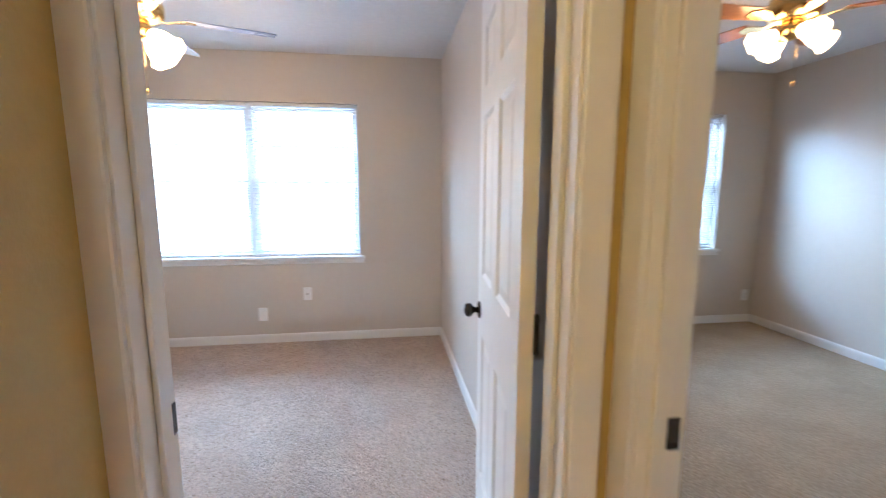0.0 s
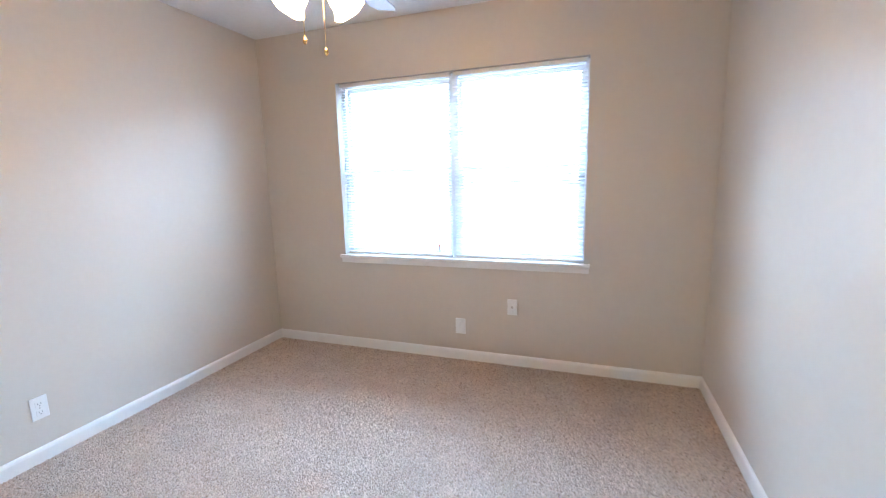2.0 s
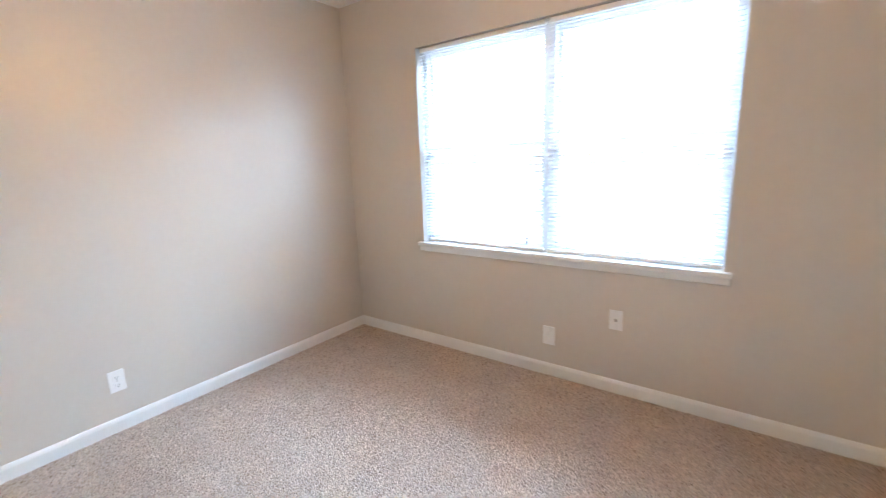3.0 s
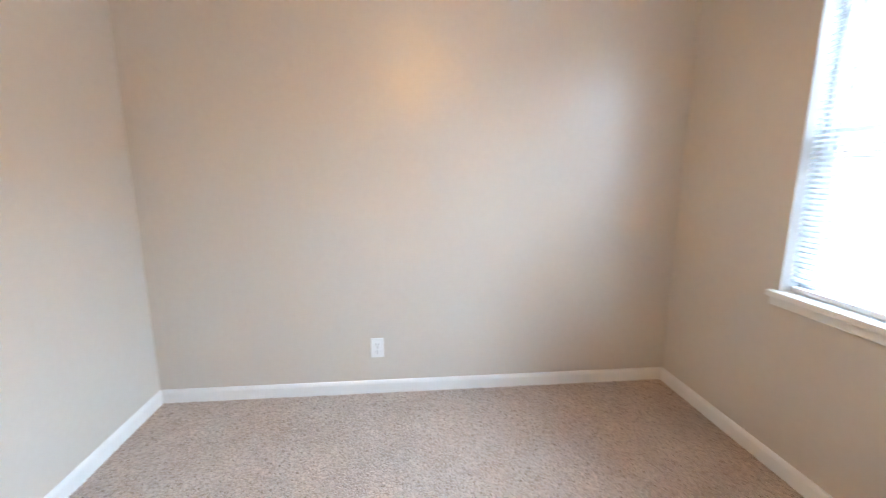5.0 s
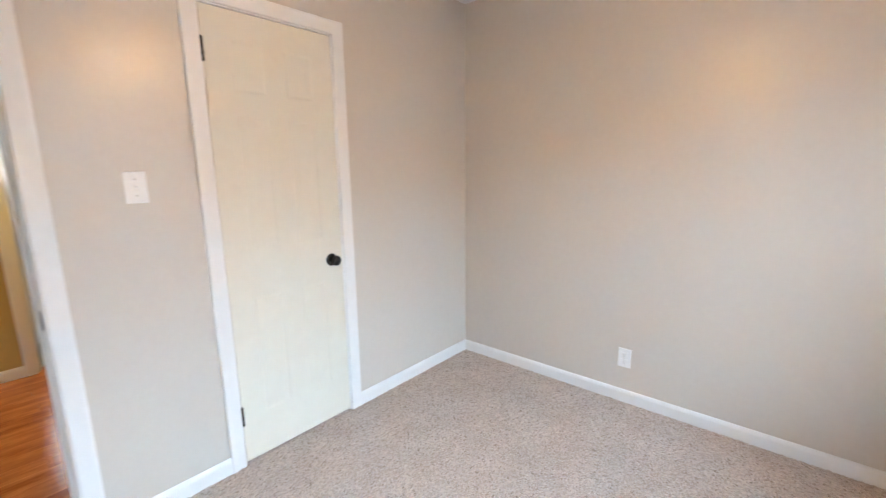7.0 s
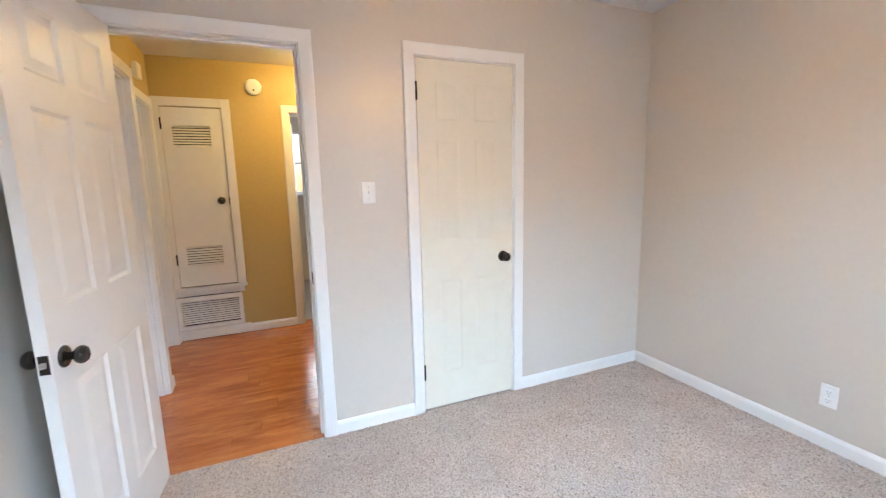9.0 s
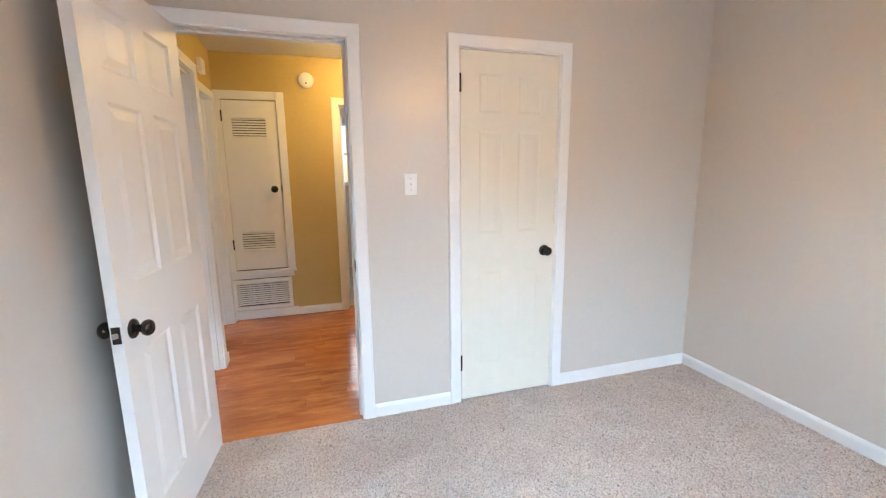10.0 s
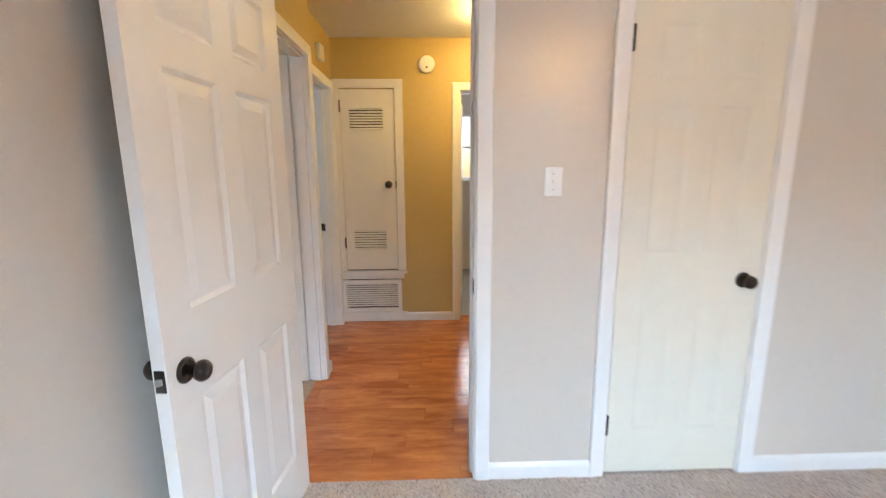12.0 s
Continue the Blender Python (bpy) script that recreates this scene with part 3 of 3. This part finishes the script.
duplex(plate("wall_outlet", pose(0.0, 1.172, 0.273, 90, 0, 90), "white duplex outlet low on the plain wall", "outlet"))
duplex(plate("wall_outlet", pose(W, 1.20, 0.255, 90, 0, -90), "white duplex outlet low on the wall past the open door", "outlet"))
sw = plate("light_switch", pose(1.974, 0.0, 1.315, 90, 0, 180), "white toggle light switch between the two doors", "light switch")
part("toggle_slot", box(-0.006, 0.006, -0.0125, 0.0125, 0.006, 0.0066), M_TRIM, sw)
part("toggle", sweep(((-0.005, 0.0), (0.006, 0.0), (0.011, 0.013), (0.005, 0.014)), lambda a, b: (-0.004, a, 0.006 + b), lambda a, b: (0.004, a, 0.006 + b)), M_PLATE, sw)
for sy in (-0.030, 0.030):
    part("screw", lathe(((0.003, 0.006), (0.003, 0.0072), (0, 0.0075)), pose(0, sy, 0), 10), M_STEEL, sw)
pl = plate("blank_plate", pose(1.640, D, 0.258, 90), "white blank wall plate under the window", "wall plate", 0.076, 0.118)
for sy in (-0.030, 0.030):
    part("screw", lathe(((0.003, 0.006), (0.003, 0.0072), (0, 0.0075)), pose(0, sy, 0), 10), M_PLATE, pl)
cx = plate("cable_plate", pose(2.022, D, 0.431, 90), "white cable socket plate under the window", "cable socket", 0.070, 0.114)
part("connector", lathe(((0.009, 0.006), (0.009, 0.008), (0.0055, 0.008), (0.0055, 0.016), (0, 0.016)), None, 12), M_STEEL, cx, "steel screw connector")
duplex(plate("wall_outlet", pose(BE - 0.09, D, 0.28, 90), "white duplex outlet in the second bedroom", "outlet"))


# ---- distance outside the windows ----
M_HAZE = glow_mat("bright_overcast_distance", (0.98, 0.98, 1.0), 4.2)
tagged(part("backdrop", box(-6.0, 14.0, D + 6.0, D + 6.05, -2.0, 8.0), M_HAZE), "plain bright white overcast distance outside", "backdrop", kind="structure")
tagged(part("ground", box(-60, 60, D + 0.16, 60, -0.62, -0.60), M_OUT), "pale plain ground outside the windows", "ground", kind="structure")

# ---- windows and blinds ----
def window(name, x0, x1, label, units):
    """Double-hung units side by side in the opening, with stool and apron inside."""
    t = thing(name, pose(0, D, 0), label, "window", kind="structure")
    f = 0.028
    part("window_frame", frame_of(x0, x1, WZ0 + 0.001, WZ1, f, 0.085, 0.155), M_VINYL, t, bevel=0.002)
    wdt = (x1 - x0) / units
    for k in range(1, units):
        part("mullion", box(x0 + k * wdt - 0.032, x0 + k * wdt + 0.032, 0.075, 0.155, WZ0 + f, WZ1 - f), M_VINYL, t, bevel=0.002)
    for k in range(units):
        a = x0 + k * wdt + (f if k == 0 else 0.032)
        b = x0 + (k + 1) * wdt - (f if k == units - 1 else 0.032)
        zm = (WZ0 + WZ1) / 2
        for lo, hi, y in ((WZ0 + f, zm + 0.018, 0.095), (zm - 0.018, WZ1 - f, 0.125)):
            s = part("sash", frame_of(a, b, lo, hi, 0.026, y, y + 0.026), M_VINYL, t)
            part("muntin", box(a + 0.034, b - 0.034, y + 0.006, y + 0.020, (lo + hi) / 2 - 0.008, (lo + hi) / 2 + 0.008), M_VINYL, s)
            g = part("pane", box(a + 0.030, b - 0.030, y + 0.011, y + 0.015, lo + 0.030, hi - 0.030), M_GLASS, s)
            g.visible_shadow = False
    part("window_sill", box(x0 - 0.032, x1 + 0.036, -0.036, -0.001, WZ0 - 0.022, WZ0 + 0.003), M_TRIM, t, bevel=0.004)
    part("window_sill", box(x0 + 0.001, x1 - 0.001, -0.0012, 0.085, WZ0 - 0.0005, WZ0 + 0.003), M_TRIM, t)
    part("apron", box(x0 - 0.026, x1 + 0.030, -0.016, -0.001, WZ0 - 0.060, WZ0 - 0.0225), M_TRIM, t, bevel=0.003)
    return t


TILT = 26.0   # slats lean down toward the room


def blind(x0, x1, label, cords=True):
    t = thing("window_blind", pose(0, D, 0), label, "blind", "window blinds")
    y = 0.045
    part("headrail", box(x0, x1, y - 0.013, y + 0.013, WZ1 - 0.027, WZ1 - 0.002), M_TRIM, t, bevel=0.002)
    part("bottom_rail", box(x0, x1, y - 0.012, y + 0.012, WZ0 + 0.006, WZ0 + 0.026), M_TRIM, t, bevel=0.003)
    prof = ((-0.0125, 0.0), (-0.006, 0.0015), (0.0, 0.002), (0.006, 0.0015), (0.0125, 0.0), (0.006, 0.0011), (0.0, 0.0016), (-0.006, 0.0011))
    first = None
    z, n = WZ0 + 0.036, 0
    while z < WZ1 - 0.040:
        if first is None:
            first = part("slat", sweep(prof, lambda d, h: (x0, y + d, h), lambda d, h: (x1, y + d, h)), M_SLAT, t)
            first.location, first.rotation_euler = (0, 0, z), (radians(TILT), 0, 0)
        else:
            s = new("slat", first.data)
            s.parent = t
            s.location = (random.uniform(-0.0008, 0.0008), 0, z)
            s.rotation_euler = (radians(TILT + random.uniform(-2.0, 2.0)), 0, 0)
        z += 0.0212
    for cx_ in (x0 + 0.12, (x0 + x1) / 2, x1 - 0.12):
        for cy_ in (y - 0.0135, y + 0.0135):
            part("ladder_cord", lathe(((0.0007, WZ0 + 0.02), (0.0007, WZ1 - 0.02)), pose(cx_, cy_, 0), 5), M_CORD, t)
    if cords:
        c = part("lift_cord", lathe(((0.0012, WZ0 + 0.10), (0.0012, WZ1 - 0.03)), pose(x1 - 0.10, y - 0.02, 0), 6), M_CORD, t)
        part("tassel", lathe(((0.002, WZ0 + 0.105), (0.006, WZ0 + 0.09), (0.007, WZ0 + 0.055), (0.004, WZ0 + 0.045), (0, WZ0 + 0.045)), pose(x1 - 0.10, y - 0.02, 0), 10), M_STEEL, c)
        part("tassel_cap", lathe(((0.0075, WZ0 + 0.085), (0.0075, WZ0 + 0.096), (0, WZ0 + 0.097)), pose(x1 - 0.10, y - 0.02, 0), 10), M_RED, c)
    return t


window("window_1", WX0, WX1, "wide white double-hung window pair with sill, overexposed daylight", 2)
xm = (WX0 + WX1) / 2
blind(WX0 + 0.012, xm - 0.012, "white mini blind with open slats and a hanging cord")
blind(xm + 0.012, WX1 - 0.012, "white mini blind with open slats", False)
w3 = thing("window_3", pose(1.735, -4.1, 1.66), "small white-framed window of the south room, bright daylight", "window", kind="structure")
part("window_frame", frame_of(-0.385, 0.385, -0.42, 0.42, 0.03, -0.05, 0.004), M_VINYL, w3, bevel=0.002)
part("mullion", box(-0.355, 0.355, -0.045, -0.005, -0.015, 0.015), M_VINYL, w3)
part("window_sill", box(-0.42, 0.42, 0.0045, 0.04, -0.445, -0.421), M_TRIM, w3, bevel=0.003)
window("window_2", VX0, VX1, "white window of the second bedroom with bright daylight", 1)
blind(VX0 + 0.012, VX1 - 0.012, "white mini blind with open slats in the second bedroom", False)


# ---- ceiling fans ----
def fan(name, x, y, turn, blade_mat, label, drop, splay, chains, size=1.0):
    """A five-blade fan with a light kit of four bell shades; drop lowers the motor below the ceiling."""
    t = thing(name, pose(x, y, H, 0, 0, turn), label, "ceiling fan")
    z = -drop
    part("canopy", lathe(((0, 0), (0.075, 0), (0.078, -0.02), (0.06, -0.05), (0.018, -0.055), (0.016, z + 0.08)), None, 32), M_BRASS, t)
    part("motor_housing", lathe(((0.016, z + 0.09), (0.06, z + 0.085), (0.105, z + 0.065), (0.115, z + 0.03), (0.112, z - 0.01), (0.09, z - 0.035), (0.05, z - 0.045), (0, z - 0.046)), None, 40), M_BRASS, t)
    part("switch_housing", lathe(((0.045, z - 0.044), (0.052, z - 0.055), (0.052, z - 0.095), (0.038, z - 0.112), (0.02, z - 0.125), (0, z - 0.128)), None, 28), M_BRASS, t)
    for k in range(5):
        a = 2 * math.pi * k / 5
        m = Matrix.Rotation(a, 4, "Z") @ Matrix.Translation((0, 0, z - 0.012)) @ Matrix.Rotation(radians(10), 4, "X")
        bm = bmesh.new()
        prev = None
        for s in range(9):
            u = s / 8
            r = 0.19 + 0.43 * u
            half = 0.052 + 0.016 * u
            if s == 8:
                half *= 0.72
            ring = [bm.verts.new(m @ Vector(p)) for p in ((r, -half, 0.003), (r, half, 0.003), (r, half, -0.003), (r, -half, -0.003))]
            if prev:
                for q in range(4):
                    bm.faces.new((prev[q], prev[(q + 1) % 4], ring[(q + 1) % 4], ring[q]))
            else:
                bm.faces.new(ring)
            prev = ring
        bm.faces.new(prev[::-1])
        b = part("blade", bm, blade_mat, t, bevel=0.002)
        bm = bmesh.new()
        prev = None
        for r, half, h in ((0.085, 0.012, -0.012), (0.12, 0.014, -0.018), (0.155, 0.034, -0.010), (0.20, 0.042, -0.004), (0.245, 0.020, -0.004)):
            ring = [bm.verts.new(m @ Vector(p)) for p in ((r, -half, h), (r, half, h), (r, half, h - 0.004), (r, -half, h - 0.004))]
            if prev:
                for q in range(4):
                    bm.faces.new((prev[q], prev[(q + 1) % 4], ring[(q + 1) % 4], ring[q]))
            else:
                bm.faces.new(ring)
            prev = ring
        bm.faces.new(prev[::-1])
        part("blade_iron", bm, M_BRASS, b, "brass blade bracket", bevel=0.001)
    for k in range(4):
        a = radians(-13) - radians(turn) + k * math.pi / 2
        m = Matrix.Rotation(a, 4, "Z") @ Matrix.Translation((0.055, 0, z - 0.088)) @ Matrix.Rotation(radians(180 - splay), 4, "Y")
        arm = part("lamp_arm", lathe(((0.0, -0.02), (0.009, -0.02), (0.009, 0.012), (0.022, 0.016), (0.024, 0.040), (0.0, 0.040)), m, 16), M_BRASS, t)
        bm = bmesh.new()
        n = 30
        prof = ((0.026, 0.022), (0.036, 0.040), (0.047, 0.065), (0.052, 0.090), (0.052, 0.112), (0.058, 0.135), (0.070, 0.155))
        prev = None
        for i, (r, h) in enumerate(prof):
            ring = []
            r, h = r * size, 0.022 + (h - 0.022) * size
            for q in range(n):
                fl = 1 + (0.055 * math.cos(6 * 2 * math.pi * q / n) if i == len(prof) - 1 else 0)
                ring.append(bm.verts.new(m @ Vector((r * fl * math.cos(2 * math.pi * q / n), r * fl * math.sin(2 * math.pi * q / n), h))))
            if prev:
                for q in range(n):
                    f = bm.faces.new((prev[q], prev[(q + 1) % n], ring[(q + 1) % n], ring[q]))
                    f.smooth = True
            prev = ring
        sh = part("shade", bm, M_SHADE, t, "lit frosted glass bell shade")
        so = sh.modifiers.new("wall", "SOLIDIFY")
        so.thickness = 0.003
        part("bulb", lathe(((0.012, 0.030), (0.014, 0.055), (0.028 * size, 0.075), (0.030 * size, 0.095), (0.020 * size, 0.112), (0, 0.118)), m, 16), M_SHADE, sh)
    for cx_, cy_, end in chains:
        v = Matrix.Rotation(-radians(turn), 4, "Z") @ Vector((cx_, cy_, 0))
        c = part("pull_chain", lathe(((0.0, z - 0.09), (0.0016, z - 0.09), (0.0016, end), (0, end)), pose(v.x, v.y, 0), 6), M_BRASS, t)
        part("pull_knob", lathe(((0, end + 0.004), (0.004, end), (0.0085, end - 0.012), (0.0085, end - 0.018), (0.003, end - 0.028), (0, end - 0.030)), pose(v.x, v.y, 0), 12), M_BRASS, c)
    return t


fan("ceiling_fan", 1.555, 1.46, 20, M_BLADE, "brass ceiling fan with blades tinted blue for reflected sky and four lit bell shades", 0.262, 50, ((-0.005, 0.045, -0.605), (-0.080, 0.020, -0.562)), 0.92)
fan("ceiling_fan", 4.72, 1.10, 35, M_WOODBLADE, "brass ceiling fan with oak blades and lit glass shades", 0.235, 66, ((0.02, -0.02, -0.56),), 0.78)

# ---- laminate planks of the hall ----
FL = thing("floor_hall", pose(0, 0, 0), "glossy orange-brown oak laminate plank floor in the hall", "floor", kind="structure")
PW, PL = 0.118, 0.86
rows_n = int(math.ceil((-0.002 - (HS - T)) / PW))
for r in range(rows_n):
    y1 = -0.002 - r * PW
    y0 = max(y1 - PW + 0.0012, HS - T)
    x = HW - random.uniform(0.0, PL)
    while x < HJ + 0.13:
        a, b = max(x, HW), min(x + PL - 0.0012, HJ + 0.13)
        if b - a > 0.02:
            part("plank", box(a, b, y0, y1, -0.014, -0.004 + random.uniform(-0.0003, 0.0003)), M_LAM, FL)
        x += PL

# ---- carpet pile of the bedroom ----
def pile(name, x0, x1, y0, y1, step, label):
    """Short leaning tufts, one little three-sided yarn end each."""
    rng = np.random.default_rng(7)
    gx, gy = np.meshgrid(np.arange(x0, x1, step), np.arange(y0, y1, step))
    n = gx.size
    cx = np.clip(gx.ravel() + rng.uniform(-0.45, 0.45, n) * step, x0, x1)
    cy = np.clip(gy.ravel() + rng.uniform(-0.45, 0.45, n) * step, y0, y1)
    turn = rng.uniform(0, 2 * np.pi, n)
    rad = step * rng.uniform(0.55, 0.95, n)
    tall = rng.uniform(0.003, 0.0085, n)
    lean = rng.uniform(0, 2 * np.pi, n)
    tilt = rng.uniform(0.0, 0.006, n)
    v = np.zeros((n, 4, 3))
    for k in range(3):
        a = turn + k * 2 * np.pi / 3
        v[:, k, 0], v[:, k, 1], v[:, k, 2] = cx + rad * np.cos(a), cy + rad * np.sin(a), -0.001
    v[:, 3, 0], v[:, 3, 1], v[:, 3, 2] = cx + tilt * np.cos(lean), cy + tilt * np.sin(lean), tall
    base = np.arange(n)[:, None, None] * 4
    f = (base + np.array([[0, 1, 3], [1, 2, 3], [2, 0, 3]])[None]).reshape(-1)
    me = bpy.data.meshes.new(name)
    me.vertices.add(n * 4)
    me.vertices.foreach_set("co", v.reshape(-1))
    me.loops.add(n * 9)
    me.loops.foreach_set("vertex_index", f.astype(np.int32))
    me.polygons.add(n * 3)
    me.polygons.foreach_set("loop_start", np.arange(0, n * 9, 3, dtype=np.int32))
    me.update(calc_edges=True)
    me.materials.append(M_PILE)
    return tagged(new(name, me), label, "carpet pile", kind="stuff")


pile("carpet_pile", 0.014, W - 0.014, 0.004, D - 0.014, 0.0078, "beige frieze carpet pile with darker flecks, brushed in patches")
